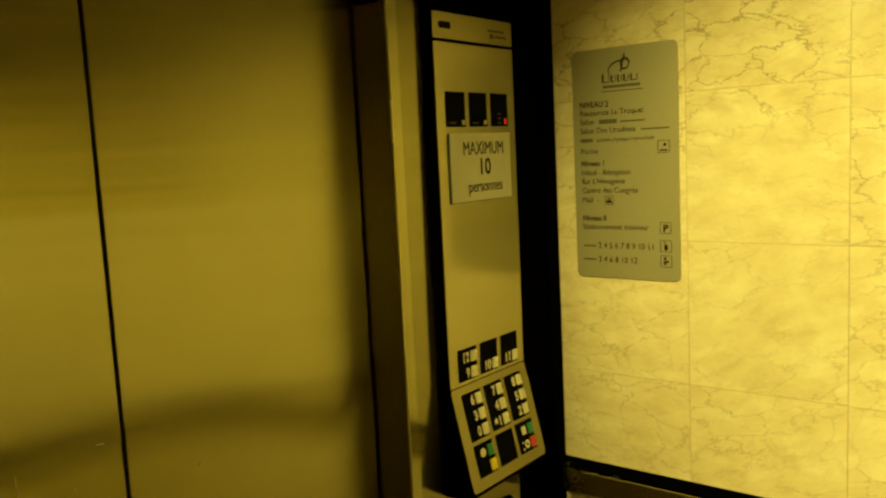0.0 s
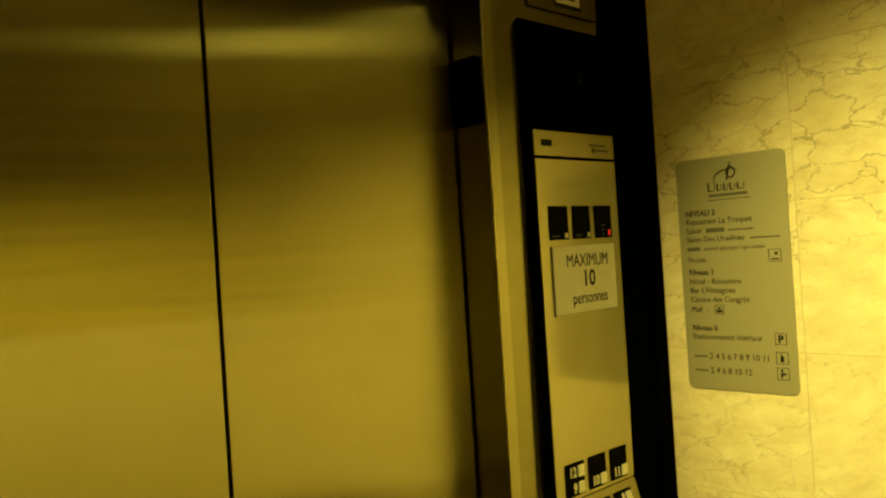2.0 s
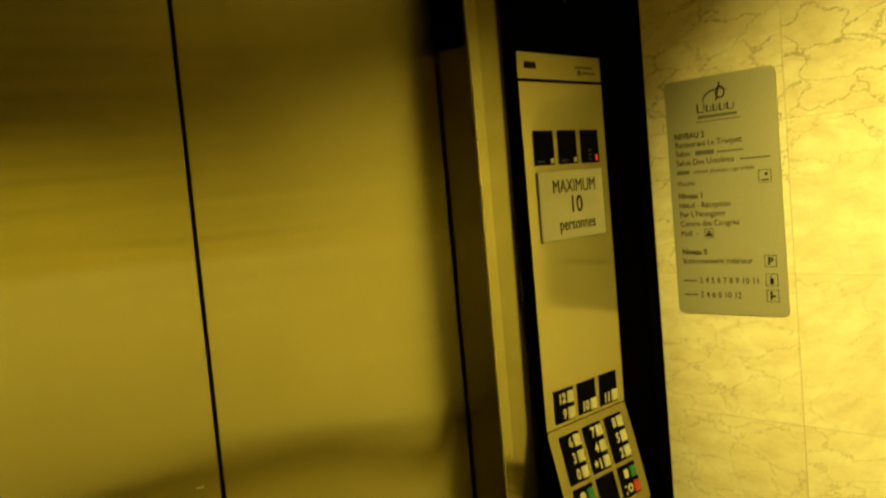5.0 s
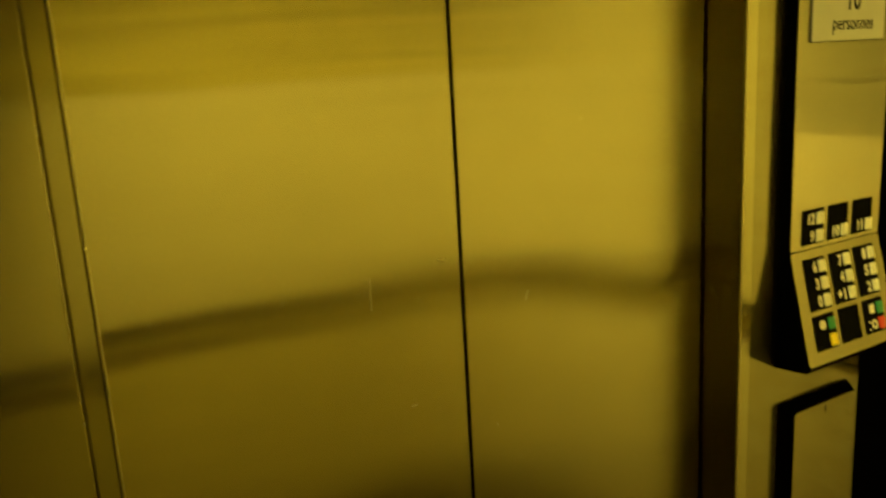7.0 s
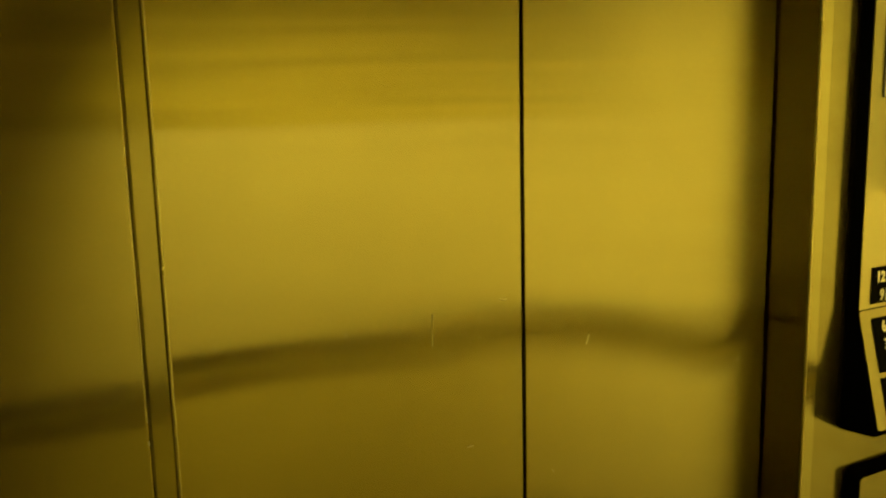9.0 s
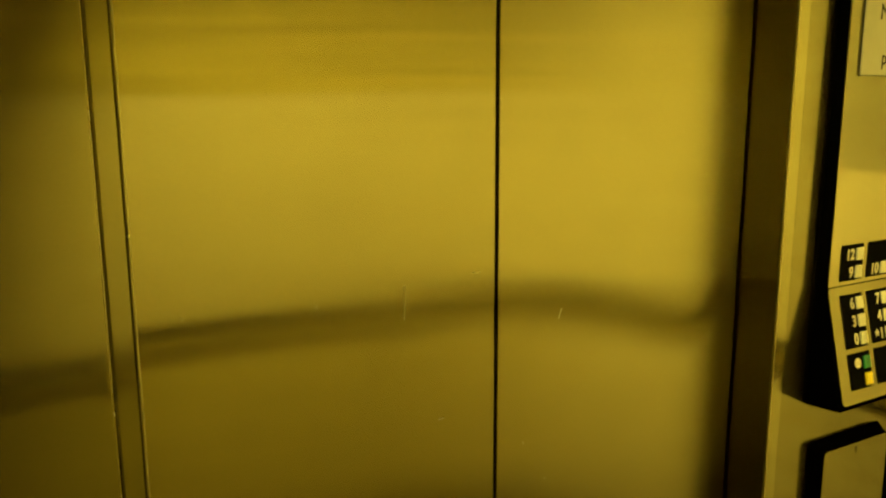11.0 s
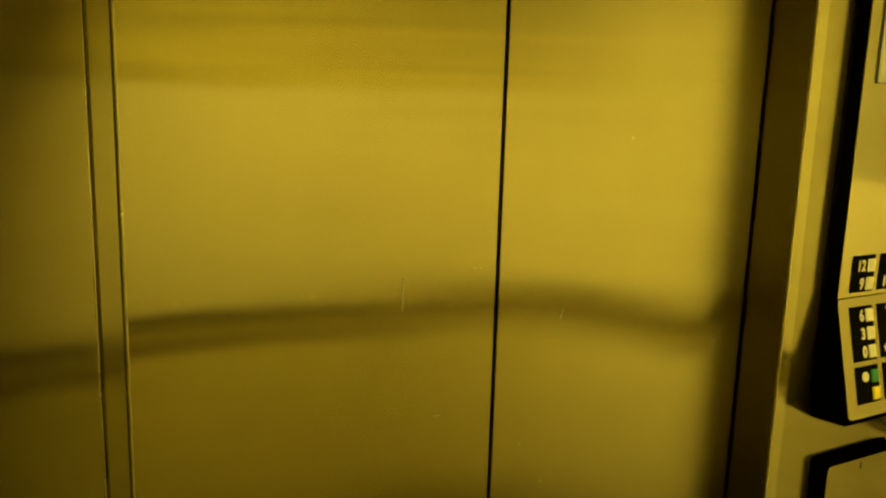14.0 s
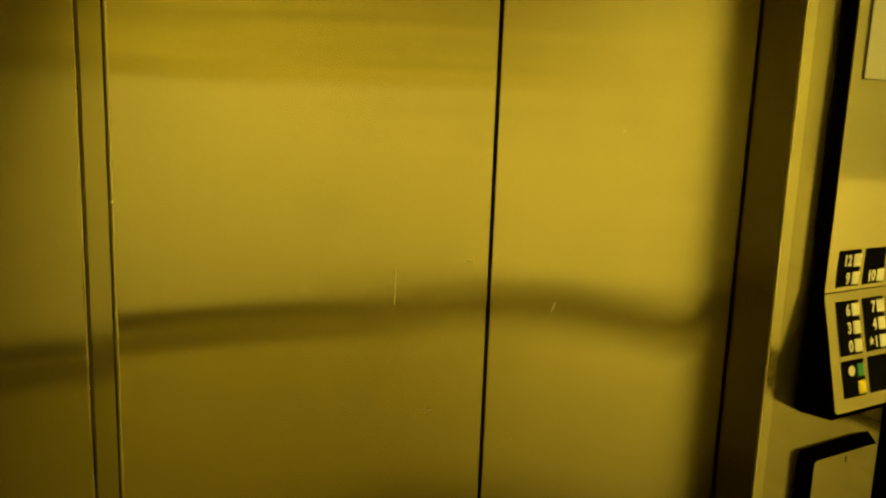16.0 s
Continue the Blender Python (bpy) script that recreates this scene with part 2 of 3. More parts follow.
# Dimness of the rear wall under the rail, put into a darker colour.
PANEL_SHADED = laminate("shaded_lower_panel", (0.54, 0.448, 0.14), 0.45, 0.86, 1.12)
GROUT = plain("tile_joint", (0.52, 0.43, 0.24), 0.8)
KICK = plain("bronze_base_metal", (0.24, 0.195, 0.07), 0.4, 0.3)

# ---------------------------------------------------------------- mesh helpers
def link_mesh(name, bm, mat, parent=None, label="", smooth=False):
    me = bpy.data.meshes.new(name)
    bmesh.ops.recalc_face_normals(bm, faces=bm.faces[:])
    bm.to_mesh(me)
    bm.free()
    me.materials.append(mat)
    if smooth:
        for p in me.polygons:
            p.use_smooth = True
    ob = new(name, me)
    if parent is not None:
        ob.parent = parent
    if label:
        ob["label"] = label
    return ob


def part(name, bm, mat, parent, label=""):
    return link_mesh(name, bm, mat, parent, label)


def box(x0, x1, y0, y1, z0, z1, bevel=0.0, seg=2):
    bm = bmesh.new()
    bmesh.ops.create_cube(bm, size=1.0)
    for v in bm.verts:
        v.co = Vector(((x0 + x1) / 2 + v.co.x * (x1 - x0), (y0 + y1) / 2 + v.co.y * (y1 - y0), (z0 + z1) / 2 + v.co.z * (z1 - z0)))
    if bevel > 0:
        bmesh.ops.bevel(bm, geom=bm.edges[:], offset=bevel, segments=seg, profile=0.5, affect="EDGES")
    return bm


def rounded_slab(w, h, d, r, seg=5):
    """A plate with rounded corners: 0..w across, 0..h up, 0..d thick."""
    bm = bmesh.new()
    ring = []
    for cx, cy, a0 in ((w - r, r, -90), (w - r, h - r, 0), (r, h - r, 90), (r, r, 180)):
        for k in range(seg + 1):
            a = radians(a0 + 90 * k / seg)
            ring.append(bm.verts.new((cx + r * math.cos(a), cy + r * math.sin(a), 0)))
    face = bm.faces.new(ring)
    ext = bmesh.ops.extrude_face_region(bm, geom=[face])
    for v in [g for g in ext["geom"] if isinstance(g, bmesh.types.BMVert)]:
        v.co.z += d
    return bm


def prism(points, x0, x1):
    """A profile of (y, z) points drawn out from x0 to x1."""
    bm = bmesh.new()
    a = [bm.verts.new((x0, y, z)) for y, z in points]
    b = [bm.verts.new((x1, y, z)) for y, z in points]
    bm.faces.new(a)
    bm.faces.new(b)
    for i in range(len(a)):
        j = (i + 1) % len(a)
        bm.faces.new((a[i], a[j], b[j], b[i]))
    return bm


def disc(r, d, seg=24, cx=0.0, cy=0.0):
    bm = bmesh.new()
    bmesh.ops.create_cone(bm, cap_ends=True, segments=seg, radius1=r, radius2=r, depth=d)
    bmesh.ops.translate(bm, verts=bm.verts[:], vec=(cx, cy, d / 2))
    return bm


def ring_bm(r0, r1, d, seg=32, cx=0.0, cy=0.0, squash=1.0):
    bm = bmesh.new()
    rows = []
    for k in range(seg):
        a = 2 * math.pi * k / seg
        c, s = math.cos(a), math.sin(a) * squash
        rows.append([bm.verts.new((cx + r * c, cy + r * s, z)) for r, z in ((r0, 0), (r1, 0), (r1, d), (r0, d))])
    for k in range(seg):
        p, q = rows[k], rows[(k + 1) % seg]
        for i in range(4):
            j = (i + 1) % 4
            bm.faces.new((p[i], p[j], q[j], q[i]))
    return bm


def holder(name, m, label, category, group="", kind=""):
    e = new(name)
    e.matrix_basis = m
    e.empty_display_size = 0.05
    return tagged(e, label, category, group, kind)


def face_frame(origin, right, up):
    """A pose whose x runs right, y up and z out of a face."""
    x, y = Vector(right).normalized(), Vector(up).normalized()
    z = x.cross(y)
    m = Matrix((x, y, z)).transposed().to_4x4()
    m.translation = Vector(origin)
    return m


def lettering(name, words, size, x, y, z, mat, parent, align="LEFT", stretch=1.0, bold=0.0, shear=0.0):
    """Words as a thin mesh on the face of a thing, baseline at y."""
    cu = bpy.data.curves.new(name, "FONT")
    cu.body, cu.size, cu.extrude, cu.offset, cu.shear = words, size, 0.0003, bold, shear
    cu.align_x = align
    cu.resolution_u = 3
    tmp = bpy.data.objects.new(name, cu)
    scene.collection.objects.link(tmp)
    me = bpy.data.meshes.new_from_object(tmp.evaluated_get(bpy.context.evaluated_depsgraph_get()))
    bpy.data.objects.remove(tmp)
    bpy.data.curves.remove(cu)
    me.materials.clear()
    me.materials.append(mat)
    for v in me.vertices:
        v.co.x *= stretch
    ob = new(name, me)
    ob.parent = parent
    ob.location = (x, y, z)
    return ob


def bar(parent, x, y, w, h, z, mat, name="writing_bar"):
    return part(name, box(x, x + w, y, y + h, z, z + 0.0006), mat, parent)


def structure(name, bm, mat, label):
    return tagged(link_mesh(name, bm, mat), label, name.split("_")[0], "", "structure")


# ---------------------------------------------------------------- floor, ceiling, outer shell
structure("floor", box(-HALF - 0.1, HALF + 0.1, REAR - 0.1, 0.2, -0.05, 0.0), FLOOR, "brown polished stone floor of the lift car")
structure("ceiling", box(-HALF - 0.1, HALF + 0.1, REAR - 0.1, 0.2, TOP, TOP + 0.05), CEIL, "dull painted upper ceiling of the lift car")
structure("shaft_wall", box(-HALF - 0.1, HALF + 0.1, 0.10, 0.14, 0.0, TOP), BLACK, "black landing side behind the lift doors")

# ---------------------------------------------------------------- front wall
front = holder("wall_north", pose(0, 0, 0), "front wall of brushed steel with a centre door opening", "wall", "", "structure")
for side in (-1, 1):
    def span(a, b):
        return (side * a, side * b) if side > 0 else (side * b, side * a)
    gap = 0.5455 if side > 0 else 0.5390
    x0, x1 = span(gap + 0.0012, 0.887)
    part("return_panel", box(x0, x1, RET, -0.04, 0.0, TOP, 0.0015), RETURN_STEEL, front)
    x0, x1 = span(JAMB if side > 0 else JAMB - 0.005, gap)
    part("jamb_strip", box(x0, x1, RET - 0.001, 0.045, 0.0, TOP, 0.0035, 3), STEEL, front, "bright brushed steel jamb with a rounded edge")
    # Right jamb's front reflects brighter than its reveal; a lighter strip paints that.
    if side > 0:
        part("jamb_edge", box(x0, x1, RET - 0.0042, RET - 0.0012, 0.0, TOP, 0.0013, 3), LIT_JAMB_STEEL, front, "jamb front strip, its brighter reflection put into the colour")
    # Thin bright strip stands in for light caught on the rounded jamb corner.
    b0, b1 = (0.5155, 0.5186) if side > 0 else (-0.5138, -0.5107)
    part("corner_bead", box(b0, b1, RET - 0.0056, RET - 0.0012, 0.0, TOP, 0.0014, 3), HIGHLIGHT_STEEL, front, "bright strip painted as the jamb corner's highlight")
    x0, x1 = span(0.535, 0.90)
    part("backing", box(x0, x1, -0.0395, 0.05, 0.0, TOP), RUBBER, front)
    x0, x1 = span(gap - 0.004, gap + 0.005)
    part("groove_strip", box(x0, x1, RET + 0.0035, -0.0395, 0.0, TOP), RAIL_STEEL, front)
    x0, x1 = span(0.8885, HALF + 0.04)
    part("corner_trim", box(x0, x1, RET + 0.0015, 0.05, 0.0, TOP, 0.001), BLACK, front, "black painted corner reveal")
part("header", box(-JAMB + 0.006, JAMB - 0.001, RET, 0.045, 2.20, TOP, 0.003), STEEL, front, "steel header over the doors")
part("sill", box(-JAMB + 0.006, JAMB - 0.001, RET, 0.045, 0.0005, 0.006, 0.001), RAIL_STEEL, front, "metal door sill")

# ---------------------------------------------------------------- car doors
def door_leaf(name, side):
    e = holder(name, pose(0, 0, 0), "closed brushed steel lift door leaf with a black seam edge", "door", "lift door leaves", "structure")
    a, b = (0.0032, 0.5115) if side > 0 else (-0.5115, -0.0032)
    part("panel", box(a, b, 0.0, 0.030, 0.008, 2.196, 0.0015), DOOR_STEEL, e)
    s0, s1 = (0.0006, 0.0030) if side > 0 else (-0.0030, -0.0006)
    part("seam_gasket", box(s0, s1, 0.008, 0.028, 0.008, 2.196), RUBBER, e, "black rubber edge strip")
    for x, z, w, h, slope in SCRATCHES:
        if x * side > 0:
            b = box(-w / 2, w / 2, -0.0006, 0.0004, -h / 2, h / 2)
            bmesh.ops.rotate(b, verts=b.verts[:], matrix=Matrix.Rotation(radians(slope), 3, "Y"))
            bmesh.ops.translate(b, verts=b.verts[:], vec=(x, 0, z))
            part("scratch", b, SCRATCH, e, "pale worn scratch")
    return e


SCRATCHES = [(-0.151, 1.258, 0.0014, 0.046, 1), (-0.035, 1.287, 0.012, 0.0016, 4), (-0.094, 1.077, 0.010, 0.0012, -3), (0.118, 1.205, 0.0012, 0.016, 20)]
rng = random.Random(7)
for k in range(9):
    x = rng.choice((-1, 1)) * rng.uniform(0.03, 0.47)
    SCRATCHES.append((x, rng.uniform(0.86, 1.52), 0.0005, rng.uniform(0.003, 0.010), rng.uniform(-35, 35)))
door_leaf("door_1", -1)
door_leaf("door_2", 1)

# black direction lens set in the reveal
lens = holder("jamb_indicator", pose(0, 0, 0), "black glass indicator lens set in the steel door jamb", "indicator")
lb = rounded_slab(0.069, 0.128, 0.005, 0.012)
bmesh.ops.transform(lb, matrix=face_frame((JAMB + 0.001, -0.004, 1.937), (0, -1, 0), (0, 0, 1)), verts=lb.verts[:])
part("lens", lb, GLASS_BLACK, lens)

# ---------------------------------------------------------------- marble walls
ROWS = [(0.125, 0.237), (0.2382, 0.5421), (0.5433, 0.8300), (0.8330, STRIP_LO), (STRIP_HI, 1.1535), (1.1547, 1.4576), (1.4588, 1.7617), (1.7629, 2.0658), (2.067, TOP)]
TILE_CACHE = {}


def tile_mesh(w, h):
    key = (round(w, 3), round(h, 3))
    if key not in TILE_CACHE:
        bm = box(-0.010, 0.0, -w / 2, w / 2, -h / 2, h / 2, 0.0005, 1)
        me = bpy.data.meshes.new("tile")
        bm.to_mesh(me)
        bm.free()
        me.materials.append(MARBLE)
        TILE_CACHE[key] = me
    return TILE_CACHE[key]


def marble_wall(name, m, columns, label, rows=ROWS, recess=(STRIP_LO, STRIP_HI), base=0.120):
    """Local: the face looks along +x, columns run along y. Backing, black recess, base and single tiles."""
    w = holder(name, m, label, "wall", "", "structure")
    ya, yb = columns[0][0], columns[-1][1]
    part("joint_bed", box(-0.06, -0.0016, ya, yb, recess[1] + 0.0005, TOP), GROUT, w)
    part("joint_bed", box(-0.06, -0.0016, ya, yb, base + 0.001, recess[0] - 0.0005), GROUT, w)
    part("recess_strip", box(-0.06, -0.012, ya, yb, *recess), BLACK, w, "black recessed strip behind the handrail")
    part("base_strip", box(-0.06, 0.004, ya, yb, 0.0, base, 0.001), KICK, w, "bronze metal base strip")
    for c0, c1 in columns:
        for z0, z1 in rows:
            t = new("tile", tile_mesh(c1 - c0 - 0.0011, z1 - z0))
            t.parent = w
            t.location = (0, (c0 + c1) / 2, (z0 + z1) / 2)
    return w


def spans(a, b, step):
    out = []
    while a < b - 0.02:
        out.append((a, min(a + step, b)))
        a += step
    return out


# east wall looks to -x; its own y axis runs towards the rear
marble_wall("wall_east", face_frame((HALF, 0, 0), (-1, 0, 0), (0, -1, 0)), spans(-EDGE, -REAR, 0.3055), "cream marble tiled side wall with thin joints")
marble_wall("wall_west", pose(-HALF, 0, 0), [(-b, -a) for a, b in reversed(spans(-EDGE, -REAR, 0.3055))], "cream marble tiled side wall with thin joints")
marble_wall("wall_south", face_frame((0, REAR, 0), (0, 1, 0), (-1, 0, 0)), spans(-HALF, HALF, 0.3055), "rear wall, marble band between bronze and shade-toned panels", [(0.898, 1.1535), (1.1547, 1.4576), (1.4588, 1.540)], (0.866, 0.898), 0.200)
south = bpy.data.objects["wall_south"]
for c0, c1 in ((-HALF, -0.346), (-0.344, 0.344), (0.346, HALF)):
    part("bronze_panel", box(-0.0014, 0.002, c0, c1, 1.543, TOP, 0.001), PANEL, south, "dull bronze upper panel")
    part("bronze_panel", box(-0.0014, 0.002, c0, c1, 0.202, 0.865, 0.001), PANEL_SHADED, south, "lower rear panel with shade put into its colour")
for side in (-1, 1):
    a, b = (HALF + 0.012, HALF + 0.04) if side > 0 else (-HALF - 0.04, -HALF - 0.012)
    structure("trim_1" if side > 0 else "trim_2", box(a, b, EDGE - 0.002, RET - 0.001, 0.0, TOP), BLACK, "black reveal between marble and front return")

# ---------------------------------------------------------------- handrails
def handrail(name, m, length, label, z0=0.876, z1=0.929):
    """Local: x along the wall from 0 to length, y out of the wall, z up from the floor."""
    e = holder(name, m, label, "handrail", "handrails")
    out, th, r = 0.047, 0.010, 0.030
    # flat bar with ends that bend back to the wall
    def line(off):
        pts = [(0.0, -0.010)]
        for k in range(7):
            a = radians(180 - 15 * k)
            pts.append((r + (r - off) * math.cos(a) + 0.0, out - r + (r - off) * math.sin(a)))
        pts[0] = (off, -0.010)
        for k in range(7):
            a = radians(90 - 15 * k)
            pts.append((length - r + (r - off) * math.cos(a), out - r + (r - off) * math.sin(a)))
        pts.append((length - off, -0.010))
        return pts
    outer, inner = line(0.0), line(th)
    bm = bmesh.new()
    rows = [[bm.verts.new((p[0], p[1], z)) for z in (z0, z1)] + [bm.verts.new((q[0], q[1], z)) for z in (z1, z0)] for p, q in zip(outer, inner)]
    for p, q in zip(rows, rows[1:]):
        for i in range(4):
            j = (i + 1) % 4
            bm.faces.new((p[i], p[j], q[j], q[i]))
    bm.faces.new(rows[0])
    bm.faces.new(rows[-1])
    bmesh.ops.recalc_face_normals(bm, faces=bm.faces[:])
    edges = [ed for ed in bm.edges if abs(ed.verts[0].co.z - ed.verts[1].co.z) < 1e-5 and ed.calc_face_angle(0) > 1.0]
    bmesh.ops.bevel(bm, geom=edges, offset=0.0018, segments=2, profile=0.5, affect="EDGES")
    part("rail", bm, RAIL_STEEL, e, "flat dark-toned steel rail bar")
    n = max(2, round(length / 0.45))
    for k in range(n):
        x = 0.12 + (length - 0.24) * k / (n - 1)
        part("bracket", box(x - 0.010, x + 0.010, -0.012, out - th + 0.001, (z0 + z1) / 2 - 0.009, (z0 + z1) / 2 + 0.009, 0.003), RAIL_STEEL, e, "short steel rail bracket")
    return e


RAIL_LABEL = "flat brushed steel handrail before a black recess on marble"
handrail("handrail", Matrix(((0, -1, 0, HALF), (-1, 0, 0, -0.122), (0, 0, 1, 0), (0, 0, 0, 1))), -0.135 - REAR - 0.07, RAIL_LABEL)
handrail("handrail", Matrix(((0, 1, 0, -HALF), (-1, 0, 0, -0.122), (0, 0, 1, 0), (0, 0, 0, 1))), -0.135 - REAR - 0.07, RAIL_LABEL)
handrail("handrail", Matrix(((-1, 0, 0, HALF - 0.07), (0, 1, 0, REAR), (0, 0, 1, 0), (0, 0, 0, 1))), 2 * HALF - 0.14, RAIL_LABEL, 0.864, 0.896)

# ---------------------------------------------------------------- dropped ceiling and lamps
island = holder("ceiling_panel", pose(0, 0, 0), "dark bronze dropped ceiling panel holding round downlights", "ceiling panel", "", "structure")
part("panel", box(-HALF + 0.26, HALF - 0.26, -0.72, -0.24, ISLAND, ISLAND + 0.03, 0.004), ISLE, island)
for x, y in ((-0.55, -0.32), (0.55, -0.32), (-0.55, -0.62), (0.55, -0.62)):
    b = disc(0.008, TOP - ISLAND - 0.028)
    bmesh.ops.translate(b, verts=b.verts[:], vec=(x, y, ISLAND + 0.029))
    part("hanger", b, RAIL_STEEL, island)
lamp = holder("downlight", pose(*DOWNLIGHTS[0][0], ISLAND), "round recessed warm downlight in the ceiling panel", "downlight", "ceiling downlights")
b = ring_bm(0.036, 0.050, 0.006)
bmesh.ops.translate(b, verts=b.verts[:], vec=(0, 0, -0.0065))
part("rim", b, RAIL_STEEL, lamp)
b = disc(0.0355, 0.003)
bmesh.ops.translate(b, verts=b.verts[:], vec=(0, 0, -0.004))
part("lens", b, LAMP_GLOW, lamp, "glowing warm lamp lens")
for (x, y), aim in DOWNLIGHTS[1:]:
    copy_thing(lamp, pose(x, y, ISLAND))
for watts, cone, ((x, y), aim) in zip(LAMP_WATTS, LAMP_CONES, DOWNLIGHTS):
    ld = bpy.data.lights.new("downlight_beam", "SPOT")
    ld.energy, ld.color, ld.spot_size, ld.spot_blend, ld.shadow_soft_size = watts, LAMP_COLOR, radians(cone), 1.0, 0.05
    new("downlight_beam", ld).matrix_basis = look((x, y, ISLAND - 0.012), aim)


def ceiling_light(x0, x1, y0, y1):
    """A flat diffuser in a slim frame under the upper ceiling."""
    e = holder("ceiling_light", pose((x0 + x1) / 2, (y0 + y1) / 2, TOP), "flat warm ceiling light with a slim steel frame", "ceiling light", "perimeter ceiling lights")
    w, d, f = (x1 - x0) / 2, (y1 - y0) / 2, 0.008
    part("diffuser", box(-w + f, w - f, -d + f, d - f, -0.010, -0.0005), DIFFUSER, e, "glowing warm diffuser sheet")
    for a0, a1, b0, b1 in ((-w, w, -d, -d + f), (-w, w, d - f, d), (-w, -w + f, -d + f, d - f), (w - f, w, -d + f, d - f)):
        part("frame", box(a0, a1, b0, b1, -0.014, -0.0003, 0.001), RAIL_STEEL, e)


ceiling_light(0.66, HALF - 0.02, REAR + 0.02, -1.00)
ceiling_light(0.84, HALF - 0.02, -0.985, -0.62)

# ---------------------------------------------------------------- car operating panel
CX0, CX1 = 0.624, 0.889      # steel face
CY = RET - 0.022             # face plane
KZ = 1.201                   # crease above the tilted keypad
KB, KBY = 1.000, -0.150      # lower edge of the keypad

cop = holder("operating_panel", face_frame((CX0, CY, 0), (1, 0, 0), (0, 0, 1)), "lift operating panel, brushed steel face in a black housing", "control panel")
W = CX1 - CX0
inv = cop.matrix_basis.inverted()


def cop_world(name, bm, mat, label=""):
    bmesh.ops.transform(bm, matrix=inv, verts=bm.verts[:])
    return part(name, bm, mat, cop, label)


prof = [(RET - 0.001, 0.982), (KBY + 0.006, KB - 0.012), (KBY + 0.002, KB + 0.0), (CY + 0.003, KZ), (CY + 0.003, 2.130), (CY + 0.010, 2.142), (RET - 0.001, 2.148)]
hb = prism(prof, CX0 - 0.006, CX1 + 0.003)
bmesh.ops.bevel(hb, geom=[e for e in hb.edges if abs(e.verts[0].co.x - e.verts[1].co.x) < 1e-6], offset=0.005, segments=3, affect="EDGES")
cop_world("housing", hb, BLACK, "matt black housing")
# black upper display window with a dim green arrow
cop_world("display_window", box(CX0 + 0.001, CX1 - 0.001, CY - 0.0005, CY + 0.003, 1.931, 2.126, 0.001), GLASS_BLACK, "unlit black glass display")
part("arrow_light", box(0.158, 0.166, 2.030, 2.052, 0.0006, 0.0012), GREEN_GLOW, cop, "dim green indicator light")
part("header_plate", box(0, W, 1.8785, 1.928, -0.003, 0.0, 0.0008), FACE_STEEL, cop, "steel maker's strip")
part("face_plate", box(0, W, KZ + 0.002, 1.8725, -0.003, 0.0, 0.0008), FACE_STEEL, cop, "brushed steel face plate")
for k, w in enumerate((0.010, 0.007, 0.004, 0.008)):
    bar(cop, 0.020 + (0, 0.0115, 0.0200, 0.0255)[k], 1.8975, w, 0.0125, 0.0004, INK)
bar(cop, 0.178, 1.903, 0.058, 0.004, 0.0002, GREYINK)
bar(cop, 0.186, 1.889, 0.010, 0.010, 0.0002, GREYINK)
bar(cop, 0.200, 1.892, 0.044, 0.004, 0.0002, GREYINK)

COLS = [(0.028, 0.088), (0.103, 0.162), (0.177, 0.237)]
# three small indicator windows
for k, (a, b_) in enumerate(COLS):
    w = part("indicator_window", box(a, b_, 1.713, 1.780, 0.0, 0.0022, 0.001), WINDOW, cop, "dark indicator window")
    if k < 2:
        bar(w, a + 0.006, 1.7185, 0.022, 0.0035, 0.0024, GREYINK, "legend_bar")
        part("key_symbol", ring_bm(0.004, 0.0068, 0.0006, 20, b_ - 0.014, 1.7305), PLATE, w)
        bar(w, b_ - 0.013, 1.7165, 0.009, 0.009, 0.0024, PLATE, "key_symbol")
    else:
        for j in range(3):
            bar(w, a + 0.022, 1.719 + 0.009 * j, 0.011, 0.003, 0.0024, GREYINK, "legend_bar")
        part("red_light", box(b_ - 0.0145, b_ - 0.0075, 1.7175, 1.7290, 0.0024, 0.0032, 0.0003), RED_GLOW, w, "lit red indicator light")


def button(parent, x, y, z, mat, w=0.0176, h=0.0222):
    bm = box(x, x + w, y + 0.0008, y + 0.0008 + h, z - 0.001, z + 0.0035, 0.0016, 2)
    return part("button", bm, mat, parent, {"green_plastic": "green push button", "red_plastic": "red push button", "yellow_plastic": "yellow push button"}.get(mat.name, "white push button"))


def numeral(parent, words, x, y, z):
    return lettering("numeral", words, 0.0268, x, y, z, WHITE, parent, "RIGHT", 0.86, 0.0009)


# windows above the crease: 12 and 9, 10, 11
for k, (a, b_) in enumerate(COLS):
    w = part("button_window", box(a, b_, 1.2105, 1.2755, 0.0, 0.0022, 0.001), WINDOW, cop, "dark button field")
    for words, y in ([("12", 1.2445), ("9", 1.2125)], [("10", 1.2125)], [("11", 1.2125)])[k]:
        button(w, b_ - 0.0212, y + 0.001, 0.0022, WHITE)
        numeral(w, words, b_ - 0.0255, y + 0.004, 0.0024)

# tilted keypad
tilt = Vector((0, CY - KBY, KZ - KB))
KH = tilt.length
km = inv @ face_frame((CX0, KBY, KB), (1, 0, 0), tilt)


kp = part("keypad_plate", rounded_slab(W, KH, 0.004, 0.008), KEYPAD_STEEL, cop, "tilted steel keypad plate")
kp.matrix_basis = km @ Matrix.Translation((0, 0, -0.004))
PAD = [(("6", "3", "0"),), (("7", "4", "1"),), (("8", "5", "2"),)]
